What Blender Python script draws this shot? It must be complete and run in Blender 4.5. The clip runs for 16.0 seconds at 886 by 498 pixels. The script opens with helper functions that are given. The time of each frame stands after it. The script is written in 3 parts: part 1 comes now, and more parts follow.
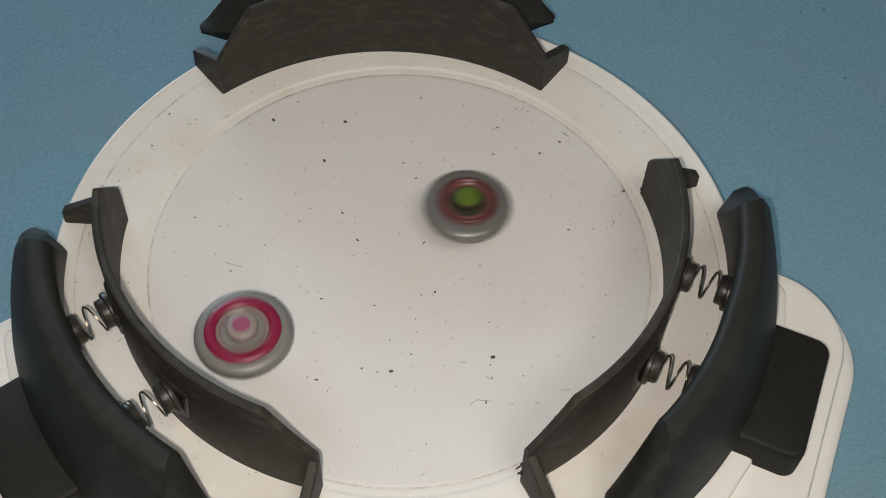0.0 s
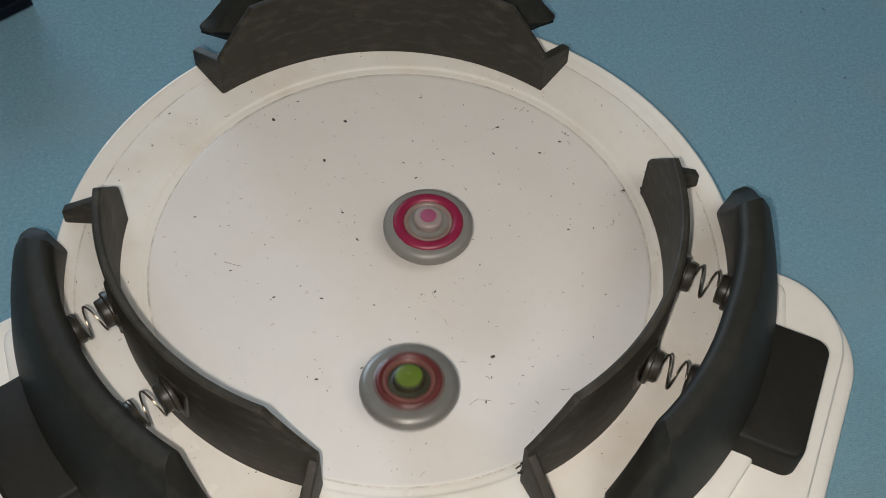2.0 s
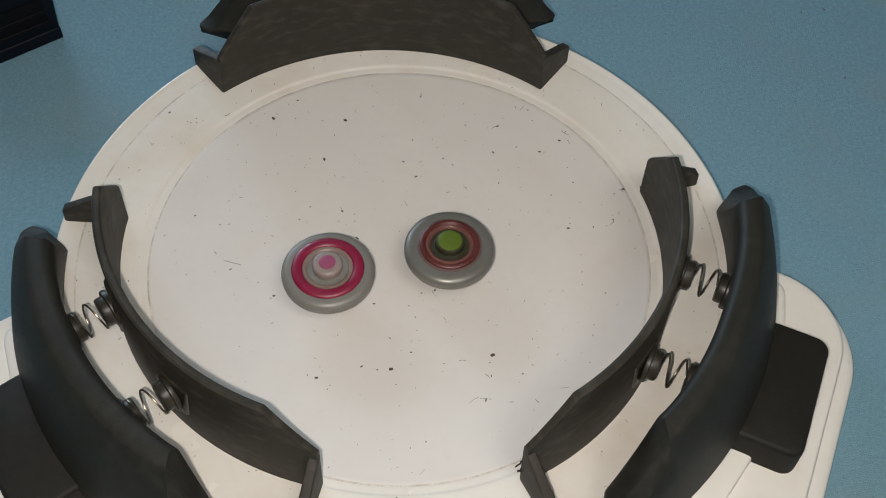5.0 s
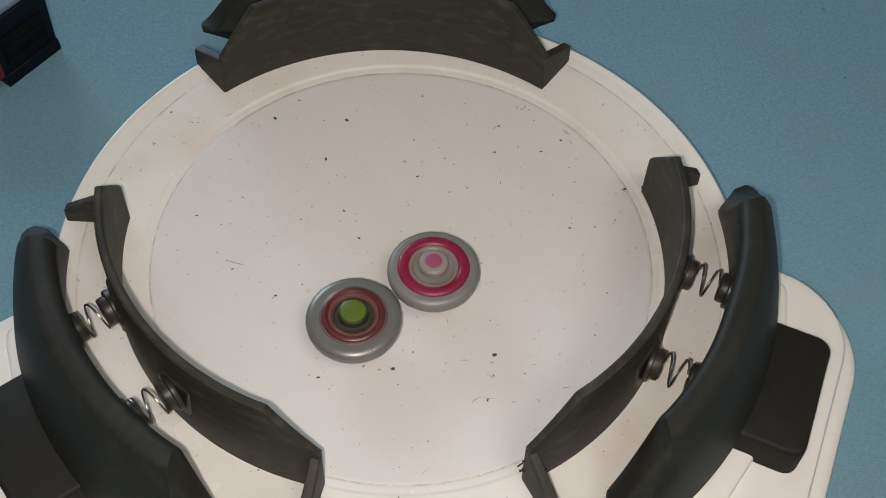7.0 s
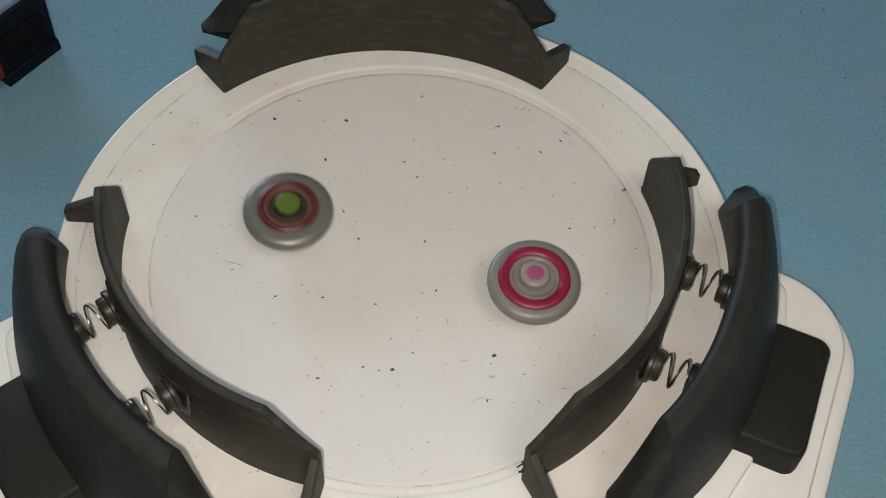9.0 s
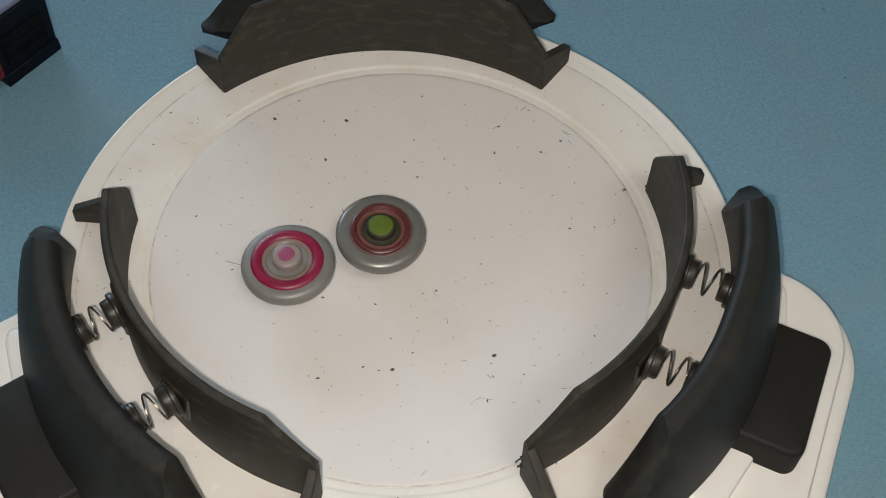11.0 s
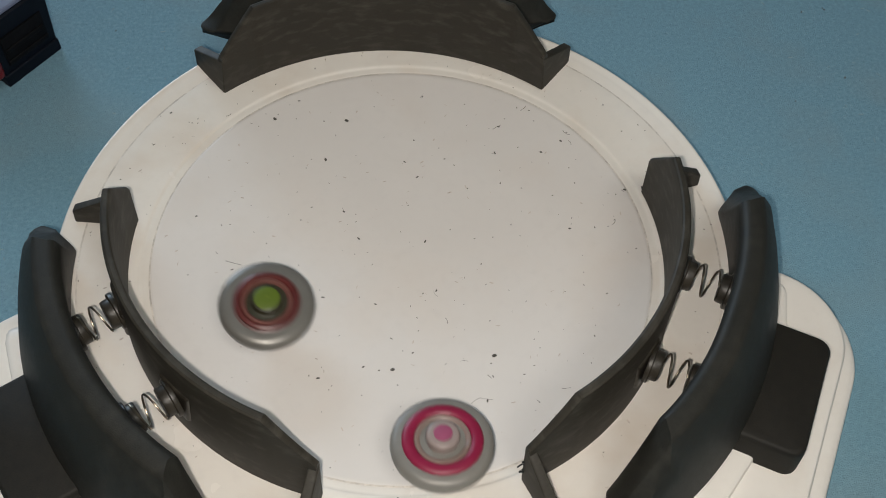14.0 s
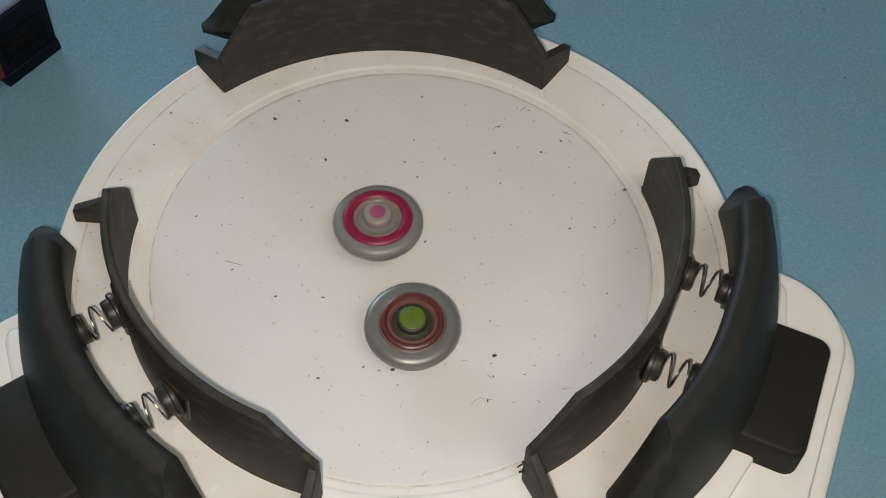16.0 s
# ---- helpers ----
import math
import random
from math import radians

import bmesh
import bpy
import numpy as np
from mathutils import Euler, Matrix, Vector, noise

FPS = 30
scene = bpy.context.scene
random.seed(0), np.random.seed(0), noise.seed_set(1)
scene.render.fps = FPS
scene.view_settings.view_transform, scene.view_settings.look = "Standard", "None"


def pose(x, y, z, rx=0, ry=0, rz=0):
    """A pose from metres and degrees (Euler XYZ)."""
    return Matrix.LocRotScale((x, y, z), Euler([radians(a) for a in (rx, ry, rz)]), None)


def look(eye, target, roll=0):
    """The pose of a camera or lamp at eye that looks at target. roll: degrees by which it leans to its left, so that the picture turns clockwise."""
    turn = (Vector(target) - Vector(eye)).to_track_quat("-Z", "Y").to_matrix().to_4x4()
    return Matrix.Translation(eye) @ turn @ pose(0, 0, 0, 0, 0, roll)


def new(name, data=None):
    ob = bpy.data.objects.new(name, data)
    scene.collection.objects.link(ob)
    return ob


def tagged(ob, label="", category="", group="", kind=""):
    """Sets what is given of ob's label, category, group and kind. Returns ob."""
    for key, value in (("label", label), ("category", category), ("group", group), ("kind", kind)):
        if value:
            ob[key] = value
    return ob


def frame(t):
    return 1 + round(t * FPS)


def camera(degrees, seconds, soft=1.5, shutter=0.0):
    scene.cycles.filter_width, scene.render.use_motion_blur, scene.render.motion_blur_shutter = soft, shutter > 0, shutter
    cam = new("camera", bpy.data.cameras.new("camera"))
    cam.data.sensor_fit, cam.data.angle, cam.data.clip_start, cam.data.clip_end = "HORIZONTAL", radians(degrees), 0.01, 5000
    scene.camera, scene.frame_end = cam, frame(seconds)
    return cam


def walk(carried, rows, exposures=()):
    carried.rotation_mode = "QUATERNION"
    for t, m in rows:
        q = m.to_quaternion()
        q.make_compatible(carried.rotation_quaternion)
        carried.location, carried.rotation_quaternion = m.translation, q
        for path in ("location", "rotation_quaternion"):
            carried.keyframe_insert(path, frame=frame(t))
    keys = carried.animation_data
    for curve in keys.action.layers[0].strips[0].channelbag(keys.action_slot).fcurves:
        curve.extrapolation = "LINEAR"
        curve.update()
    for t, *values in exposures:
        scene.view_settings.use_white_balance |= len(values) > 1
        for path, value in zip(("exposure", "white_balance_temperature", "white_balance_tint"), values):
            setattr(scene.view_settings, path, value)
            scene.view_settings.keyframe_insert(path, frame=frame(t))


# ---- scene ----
cam = camera(48, 16.0, soft=1.0, shutter=0.38)
EYE, AIM = (-0.02264, -0.30036, 0.45538), (0.02151, -0.00097, 0.03251)
ROLL = 3.426
CAMERA_VIEW = look(EYE, AIM, ROLL)
walk(cam, [(0.0, CAMERA_VIEW), (16.0, CAMERA_VIEW)])
scene.view_settings.exposure = 0.0

# U: radius of the bowl's groove; lengths below that are multiplied by U are in bowl radii. H: height of the groove above the carpet.
U, H = 0.13, 0.0325

# ---- light ----
world = bpy.data.worlds.new("sky")
scene.world = world
world.use_nodes = True
sky = world.node_tree.nodes.new("ShaderNodeTexSky")
sky.sky_type, sky.sun_disc = "NISHITA", False
sky.sun_elevation, sky.sun_rotation = radians(35), radians(200)
world.node_tree.links.new(sky.outputs[0], world.node_tree.nodes["Background"].inputs[0])
world.node_tree.nodes["Background"].inputs[1].default_value = 0.08


def area_lamp(name, eye, target, width, height, watts, colour):
    data = bpy.data.lights.new(name, "AREA")
    data.shape, data.size, data.size_y, data.energy, data.color = "RECTANGLE", width, height, watts, colour
    ob = new(name, data)
    ob.matrix_world = look(eye, target)
    return ob


area_lamp("window_daylight", (-0.93, 1.95, 0.74), (0, 0, 0.03), 0.84, 0.36, 19.5, (0.64, 0.82, 1.0))
area_lamp("camera_light", (-0.040, -0.308, 0.456), (0.10, 0.04, 0), 0.008, 0.008, 1.64, (1.0, 0.915, 0.828))
# Soft fill added overhead with no known source; lifts the carpet and right side.
area_lamp("fill_light", (0.65, -1.25, 2.45), (0.65, -1.25, 0), 1.0, 1.0, 18.5, (1.0, 0.96, 0.90))


# ---- materials ----
def material(name, colour, rough=0.5, metal=0.0, spread=0.15, scale=40.0, bump=0.1, bump_scale=300.0, dirt=None, dirt_scale=12.0, dirt_amount=0.5, coat=0.0, depth=0.001, stretch=(1, 1, 1), gloss=0.5):
    """A surface with two scales of colour change, fine relief and, where dirt is given, stains of that colour."""
    m = bpy.data.materials.new(name)
    m.use_nodes = True
    nt = m.node_tree
    n, link = nt.nodes, nt.links.new
    b = n["Principled BSDF"]
    b.inputs["Metallic"].default_value = metal
    b.inputs["Coat Weight"].default_value = coat
    b.inputs["Specular IOR Level"].default_value = gloss
    co = n.new("ShaderNodeTexCoord")
    mp = n.new("ShaderNodeMapping")
    mp.inputs["Scale"].default_value = stretch
    link(co.outputs["Object"], mp.inputs[0])

    def noise_tex(s, detail=4.0):
        t = n.new("ShaderNodeTexNoise")
        t.inputs["Scale"].default_value, t.inputs["Detail"].default_value = s, detail
        link(mp.outputs[0], t.inputs["Vector"])
        return t

    def mix(fac, a, c, low, high):
        r = n.new("ShaderNodeMapRange")
        r.inputs[1].default_value, r.inputs[2].default_value, r.inputs[3].default_value, r.inputs[4].default_value = low[0], high[0], low[1], high[1]
        link(fac, r.inputs[0])
        x = n.new("ShaderNodeMix")
        x.data_type = "RGBA"
        link(r.outputs[0], x.inputs[0])
        for socket, value in ((x.inputs[6], a), (x.inputs[7], c)):
            if isinstance(value, tuple):
                socket.default_value = (*value, 1)
            else:
                link(value, socket)
        return x.outputs[2]

    big, fine = noise_tex(scale), noise_tex(bump_scale, 6.0)
    dark = tuple(c * (1 - spread) for c in colour)
    light = tuple(min(1, c * (1 + spread)) for c in colour)
    out = mix(big.outputs[0], dark, light, (0.3, 0), (0.7, 1))
    out = mix(fine.outputs[0], out, tuple(c * (1 - 1.5 * spread) for c in colour), (0.5, 0), (0.75, 0.8))
    if dirt:
        stain = noise_tex(dirt_scale, 8.0)
        out = mix(stain.outputs[0], out, dirt, (0.5, 0), (0.72, dirt_amount))
    link(out, b.inputs["Base Color"])
    r = n.new("ShaderNodeMapRange")
    r.inputs[3].default_value, r.inputs[4].default_value = max(0, rough - 0.08), min(1, rough + 0.08)
    link(big.outputs[0], r.inputs[0])
    link(r.outputs[0], b.inputs["Roughness"])
    bp = n.new("ShaderNodeBump")
    bp.inputs["Strength"].default_value, bp.inputs["Distance"].default_value = bump, depth
    link(fine.outputs[0], bp.inputs["Height"])
    link(bp.outputs[0], b.inputs["Normal"])
    return m


def carpet_material():
    """Blue low-pile cloth: mottled dye, fibre relief and a few paler worn patches."""
    m = material("blue_carpet", (0.157, 0.298, 0.378), 0.95, 0, 0.13, 420.0, 0.8, 1300.0, (0.194, 0.275, 0.306), 13.0, 0.62, depth=0.0007)
    nt = m.node_tree
    n, link = nt.nodes, nt.links.new
    b = n["Principled BSDF"]
    co = n.new("ShaderNodeTexCoord")
    out = b.inputs["Base Color"].links[0].from_socket
    for s, low, high, amount, colour in ((420.0, 0.55, 0.74, 0.42, (0.235, 0.345, 0.40)), (560.0, 0.58, 0.74, 0.55, (0.066, 0.128, 0.165)), (6.0, 0.45, 0.70, 0.35, (0.160, 0.310, 0.386))):
        t = n.new("ShaderNodeTexNoise")
        t.inputs["Scale"].default_value, t.inputs["Detail"].default_value = s, 5.0
        link(co.outputs["Object"], t.inputs["Vector"])
        r = n.new("ShaderNodeMapRange")
        r.inputs[1].default_value, r.inputs[2].default_value, r.inputs[4].default_value = low, high, amount
        link(t.outputs[0], r.inputs[0])
        x = n.new("ShaderNodeMix")
        x.data_type = "RGBA"
        link(r.outputs[0], x.inputs[0])
        link(out, x.inputs[6])
        x.inputs[7].default_value = (*colour, 1)
        out = x.outputs[2]
    link(out, b.inputs["Base Color"])
    return m


CARPET = carpet_material()
WHITE = material("white_plastic", (0.672, 0.646, 0.617), 0.33, 0, 0.02, 18.0, 0.03, 160.0, (0.62, 0.55, 0.48), 14.0, 0.35, depth=0.0004)
# A touch lighter and warmer than the bowl's white.
RIM = material("cream_white_plastic", (0.742, 0.710, 0.656), 0.25, 0, 0.025, 25.0, 0.03, 160.0, (0.58, 0.47, 0.36), 22.0, 0.4, depth=0.0004)
WHITE_BASE = material("white_base_plastic", (0.765, 0.738, 0.69), 0.38, 0, 0.02, 25.0, 0.03, 200.0, (0.6, 0.5, 0.4), 20.0, 0.3, depth=0.0004)
BLACK = material("black_plastic", (0.0158, 0.0156, 0.0124), 0.58, 0, 0.25, 260.0, 0.35, 1300.0, (0.036, 0.034, 0.028), 90.0, 0.4, depth=0.0003, gloss=0.34)
BLACK_WORN = material("scuffed_black_plastic", (0.026, 0.0232, 0.0172), 0.6, 0, 0.15, 50.0, 0.10, 900.0, (0.10, 0.092, 0.078), 130.0, 0.34, depth=0.0003, stretch=(1.0, 0.65, 1.7), gloss=0.3)
BLOCK = material("matt_black_plastic", (0.0110, 0.0100, 0.0074), 0.65, 0, 0.25, 260.0, 0.30, 1300.0, depth=0.0004, gloss=0.3)
STEEL = material("spring_steel", (0.24, 0.205, 0.155), 0.34, 1.0, 0.1, 200.0, 0.05, 900.0, depth=0.0002)
CUP = material("dark_cup_plastic", (0.021, 0.018, 0.013), 0.42, 0, 0.3, 150.0, 0.3, 700.0, (0.055, 0.047, 0.036), 120.0, 0.5, depth=0.0003, gloss=0.4)
SILVER = material("satin_grey_metal", (0.192, 0.185, 0.168), 0.46, 0.14, 0.06, 90.0, 0.03, 500.0, depth=0.0002)
SILVER_DARK = material("dark_grey_metal", (0.170, 0.165, 0.15), 0.36, 0.30, 0.06, 90.0, 0.03, 500.0, depth=0.0002)
MAGENTA = material("magenta_plastic", (0.205, 0.007, 0.038), 0.42, 0, 0.08, 120.0, 0.03, 500.0, coat=0.08, depth=0.0002)
GREY_PLASTIC = material("grey_plastic", (0.205, 0.148, 0.128), 0.4, 0, 0.06, 120.0, 0.03, 500.0, depth=0.0002)
PALE_GREY = material("pale_grey_plastic", (0.25, 0.203, 0.19), 0.4, 0, 0.05, 120.0, 0.03, 500.0, depth=0.0002)
PINK = material("pink_plastic", (0.27, 0.066, 0.130), 0.4, 0, 0.05, 150.0, 0.03, 500.0, depth=0.0002)
RED_BROWN = material("dark_red_plastic", (0.095, 0.020, 0.018), 0.36, 0, 0.15, 120.0, 0.03, 500.0, coat=0.12, depth=0.0002)
RED_PALE = material("pale_red_plastic", (0.14, 0.058, 0.048), 0.3, 0, 0.1, 120.0, 0.03, 500.0, depth=0.0002)
DARK_HUB = material("dark_olive_plastic", (0.03, 0.028, 0.015), 0.4, 0, 0.1, 120.0, 0.03, 500.0, depth=0.0002)
RED_DULL = material("smoky_red_plastic", (0.115, 0.07, 0.065), 0.35, 0, 0.08, 120.0, 0.03, 500.0, depth=0.0002)
GREEN = material("green_plastic", (0.086, 0.128, 0.012), 0.4, 0, 0.06, 150.0, 0.03, 500.0, depth=0.0002)
NAVY = material("navy_plastic", (0.0026, 0.0045, 0.0095), 0.55, 0, 0.2, 80.0, 0.05, 500.0, depth=0.0003, gloss=0.16)
SLOT = material("black_slot_plastic", (0.004, 0.004, 0.005), 0.6, 0, 0.2, 80.0, 0.05, 500.0, depth=0.0003, gloss=0.1)
LILAC = material("pale_grey_panel", (0.14, 0.165, 0.25), 0.4, 0, 0.05, 60.0, 0.04, 500.0, depth=0.0003)
RED = material("red_plastic", (0.11, 0.006, 0.008), 0.3, 0, 0.1, 80.0, 0.05, 500.0, depth=0.0003)
GRIME = material("dark_plastic_flakes", (0.078, 0.072, 0.062), 0.7, 0, 0.3, 900.0, 0.1, 900.0, depth=0.0002)
SPECK = material("grey_plastic_dust", (0.13, 0.12, 0.105), 0.7, 0, 0.4, 300.0, 0.1, 900.0, depth=0.0002)
GROOVE_TONE = material("groove_beige", (0.585, 0.545, 0.49), 0.8, 0, 0.25, 160.0, 0.1, 900.0, (0.70, 0.665, 0.62), 60.0, 0.9, depth=0.0002)
STAIN = material("brown_scuffs", (0.53, 0.47, 0.41), 0.6, 0, 0.2, 500.0, 0.05, 900.0, depth=0.0001)
LINT = material("pale_lint", (0.22, 0.31, 0.34), 0.95, 0, 0.2, 500.0, 0.2, 900.0, depth=0.0003)
WALL = material("cream_wall_paint", (0.55, 0.52, 0.48), 0.8, 0, 0.04, 3.0, 0.08, 90.0, depth=0.001)
CEILING = material("white_ceiling_paint", (0.7, 0.69, 0.66), 0.85, 0, 0.03, 3.0, 0.08, 90.0, depth=0.001)


# ---- mesh helpers ----
def part(name, bm, mat, parent, label="", smooth=True, angle=35.0):
    """Links a bmesh as one mesh object under a thing or a part."""
    me = bpy.data.meshes.new(name)
    bmesh.ops.recalc_face_normals(bm, faces=bm.faces)
    if smooth:
        for f in bm.faces:
            f.smooth = True
        for e in bm.edges:
            if len(e.link_faces) == 2 and e.calc_face_angle(0) > radians(angle):
                e.smooth = False
    bm.to_mesh(me)
    bm.free()
    for m in mat if isinstance(mat, (list, tuple)) else [mat]:
        me.materials.append(m)
    ob = new(name, me)
    if parent:
        ob.parent = parent
    return tagged(ob, label)


def empty(name, m=None):
    ob = new(name)
    ob.empty_display_size = 0.02
    if m:
        ob.matrix_world = m
    return ob


def lathe(profile, steps=96, bm=None, m=Matrix.Identity(4), closed=False):
    """Turns a profile of (radius, height) round the z axis."""
    bm = bm or bmesh.new()
    rings = []
    for r, z in profile:
        if r < 1e-6:
            rings.append([bm.verts.new(m @ Vector((0, 0, z)))])
        else:
            rings.append([bm.verts.new(m @ Vector((r * math.cos(2 * math.pi * i / steps), r * math.sin(2 * math.pi * i / steps), z))) for i in range(steps)])
    pairs = list(zip(rings, rings[1:])) + ([(rings[-1], rings[0])] if closed else [])
    for a, b in pairs:
        for i in range(steps):
            j = (i + 1) % steps
            if len(a) == 1:
                bm.faces.new((a[0], b[i], b[j]))
            elif len(b) == 1:
                bm.faces.new((a[i], a[j], b[0]))
            else:
                bm.faces.new((a[i], a[j], b[j], b[i]))
    return bm


def loft(loops, bm=None, cap=True):
    """Joins closed loops of the same length, one after the other."""
    bm = bm or bmesh.new()
    rows = [[bm.verts.new(p) for p in loop] for loop in loops]
    n = len(rows[0])
    for a, b in zip(rows, rows[1:]):
        for i in range(n):
            j = (i + 1) % n
            bm.faces.new((a[i], a[j], b[j], b[i]))
    if cap:
        bm.faces.new(rows[0][::-1])
        bm.faces.new(rows[-1])
    return bm


def tube(points, radius, sides=8, bm=None):
    """A round wire along points."""
    loops = []
    side = Vector((0, 0, 1))
    for i, p in enumerate(points):
        d = (Vector(points[min(i + 1, len(points) - 1)]) - Vector(points[max(i - 1, 0)])).normalized()
        side = (side - d * side.dot(d)).normalized()
        up = d.cross(side)
        loops.append([Vector(p) + radius * (math.cos(2 * math.pi * k / sides) * side + math.sin(2 * math.pi * k / sides) * up) for k in range(sides)])
    return loft(loops, bm)


def solid(corners, bevel=0.0, segments=2, bm=None):
    """A six-sided block from its four lower and four upper corners, with rounded edges."""
    own = bmesh.new()
    v = [own.verts.new(c) for c in corners]
    for f in ((3, 2, 1, 0), (4, 5, 6, 7), (0, 1, 5, 4), (1, 2, 6, 5), (2, 3, 7, 6), (3, 0, 4, 7)):
        own.faces.new([v[i] for i in f])
    bmesh.ops.recalc_face_normals(own, faces=own.faces)
    if bevel:
        bmesh.ops.bevel(own, geom=list(own.edges), offset=bevel, segments=segments, affect="EDGES", profile=0.6)
    if bm is None:
        return own
    shift = {w: bm.verts.new(w.co) for w in own.verts}
    for f in own.faces:
        bm.faces.new([shift[w] for w in f.verts])
    own.free()
    return bm


def box(x0, x1, y0, y1, z0, z1, bevel=0.0, segments=2, bm=None):
    return solid([(x0, y0, z0), (x1, y0, z0), (x1, y1, z0), (x0, y1, z0), (x0, y0, z1), (x1, y0, z1), (x1, y1, z1), (x0, y1, z1)], bevel, segments, bm)


def polar(r, degrees, z):
    a = radians(degrees)
    return Vector((r * math.cos(a), r * math.sin(a), z)) * U


# ---- room ----
def room():
    bm = bmesh.new()
    n = 60
    grid = [[bm.verts.new((-2 + 4 * i / n, -2 + 4 * j / n, 0)) for j in range(n + 1)] for i in range(n + 1)]
    for i in range(n):
        for j in range(n):
            bm.faces.new((grid[i][j], grid[i + 1][j], grid[i + 1][j + 1], grid[i][j + 1]))
    tagged(part("floor", bm, CARPET, None), "blue low-pile carpet with lint and specks", "carpet", kind="structure")
    for name, b in (("wall_south", (-2.1, 2.1, -2.1, -2.0)), ("wall_east", (2.0, 2.1, -2.0, 2.0)), ("wall_west", (-2.1, -2.0, -2.0, 2.0))):
        tagged(part(name, box(*b, -0.1, 2.5), WALL, None, smooth=False), "plain cream painted room wall", "wall", kind="structure")
    # north wall, open at the window
    bm = box(-2.1, -1.40, 2.0, 2.1, -0.1, 2.5)
    box(-0.46, 2.1, 2.0, 2.1, -0.1, 2.5, bm=bm)
    box(-1.40, -0.46, 2.0, 2.1, -0.1, 0.48, bm=bm)
    box(-1.40, -0.46, 2.0, 2.1, 1.00, 2.5, bm=bm)
    tagged(part("wall_north", bm, WALL, None, smooth=False), "plain cream wall with a window opening", "wall", kind="structure")
    tagged(part("ceiling", box(-2.1, 2.1, -2.1, 2.1, 2.5, 2.6), CEILING, None, smooth=False), "plain white painted ceiling", "ceiling", kind="structure")


room()


# ---- stadium ----
def bowl_height(r):
    """Height of the bowl's floor, in bowl radii, above the groove."""
    return -0.06 * (1 - r * r)


stadium = tagged(empty("spinning_top_stadium", pose(0, 0, H)), "white plastic round stadium, scuffed, lying on blue carpet", "stadium")


def dish():
    profile = [(0, bowl_height(0))] + [(r, bowl_height(r)) for r in np.linspace(0.03, 0.975, 44)]
    profile += [(0.984, -0.0016), (0.9915, -0.0016), (0.9952, -0.0030), (0.9990, -0.0030), (1.0035, -0.0016), (1.010, 0.0000), (1.022, 0.0010), (1.029, 0.0026), (1.033, 0.0048), (1.036, 0.0070), (1.040, 0.0086), (1.047, 0.0098), (1.058, 0.0112), (1.07, 0.0127), (1.12, 0.0198), (1.20, 0.031),
                (1.256, 0.0388), (1.260, 0.0384), (1.263, 0.0382), (1.266, 0.0390), (1.270, 0.0408), (1.31, 0.047), (1.328, 0.0495), (1.335, 0.0535), (1.342, 0.0555), (1.349, 0.0535), (1.354, 0.046), (1.356, 0.036), (1.355, 0.015),
                (1.350, 0.002), (1.338, -0.004), (1.325, -0.012), (1.318, -0.05), (1.31, -0.25)]
    cut = next(i for i, p in enumerate(profile) if p[0] > 0.9985)
    for name, run, mat, label in (("bowl", profile[:cut + 1], WHITE, "white glossy shallow bowl, scuffed"), ("rim", profile[cut:], RIM, "slightly cream-toned white rim round the bowl")):
        part(name, lathe([(float(r) * U, float(z) * U) for r, z in run], 192), mat, stadium, label, angle=60)


# Thin flat ring, darker than the plastic round it, laid along a groove.
def groove_line(r0, r1, z0, z1, mat):
    part("groove_line", lathe([(r0 * U, z0 * U), (r1 * U, z1 * U), (r1 * U, (z1 - 0.002) * U), (r0 * U, (z0 - 0.002) * U)], 192, closed=True), mat, stadium, "thin grey-beige line laid in the groove")


def rounded_lobe(offset, z, inner=0.95, outer=1.728, half=0.600, radius=0.30):
    """Outline of a lobe of the base, drawn out by offset, at the height z; u runs outwards."""
    pts = []
    outer, half, radius = outer + offset, half + offset, radius + offset
    for k in range(17):
        a = radians(90 - 90 * k / 16)
        pts.append((outer - radius + radius * math.cos(a), half - radius + radius * math.sin(a)))
    pts += [(u, -v) for u, v in pts[::-1]]
    pts += [(inner, -half), (inner, half)]
    return [Vector((u, v, z)) * U for u, v in pts]


def base_lobe(turn):
    loops = [rounded_lobe(o, z) for o, z in ((-0.060, -0.040), (-0.030, -0.0402), (-0.012, -0.041), (-0.004, -0.043), (0.001, -0.048), (0.004, -0.058), (0.010, -0.148), (0.055, -0.155), (0.078, -0.162), (0.086, -0.172), (0.092, -0.245), (0.092, -0.25))]
    ob = part("base_lobe", loft(loops), WHITE_BASE, stadium, "white rounded corner of the base")
    ob.matrix_basis = pose(0, 0, 0, 0, 0, turn)
    for side in (1, -1):
        loops = []
        for a, top in ((8.0, -0.006), (18.4, -0.006), (19.6, -0.008), (20.3, -0.014), (20.7, -0.026), (20.9, -0.056)):
            edge = 1.545 - 0.02 * max(0.0, (a - 18.4) / 2.5) ** 2
            loops.append([polar(r, side * a, z) for r, z in ((1.25, -0.07), (1.25, top), (edge - 0.030, top), (edge - 0.018, top - 0.002), (edge - 0.010, top - 0.008), (edge - 0.004, top - 0.028), (edge, -0.07))])
        part("raised_pad", loft(loops), WHITE_BASE, ob)


BUMPER_TURNS = (89.69, 209.69, 329.69)
dish()
groove_line(0.9928, 0.9998, -0.0019, -0.0019, GROOVE_TONE)
groove_line(1.2580, 1.2650, 0.0390, 0.0392, GROOVE_TONE)
for turn in BUMPER_TURNS:
    base_lobe(turn)


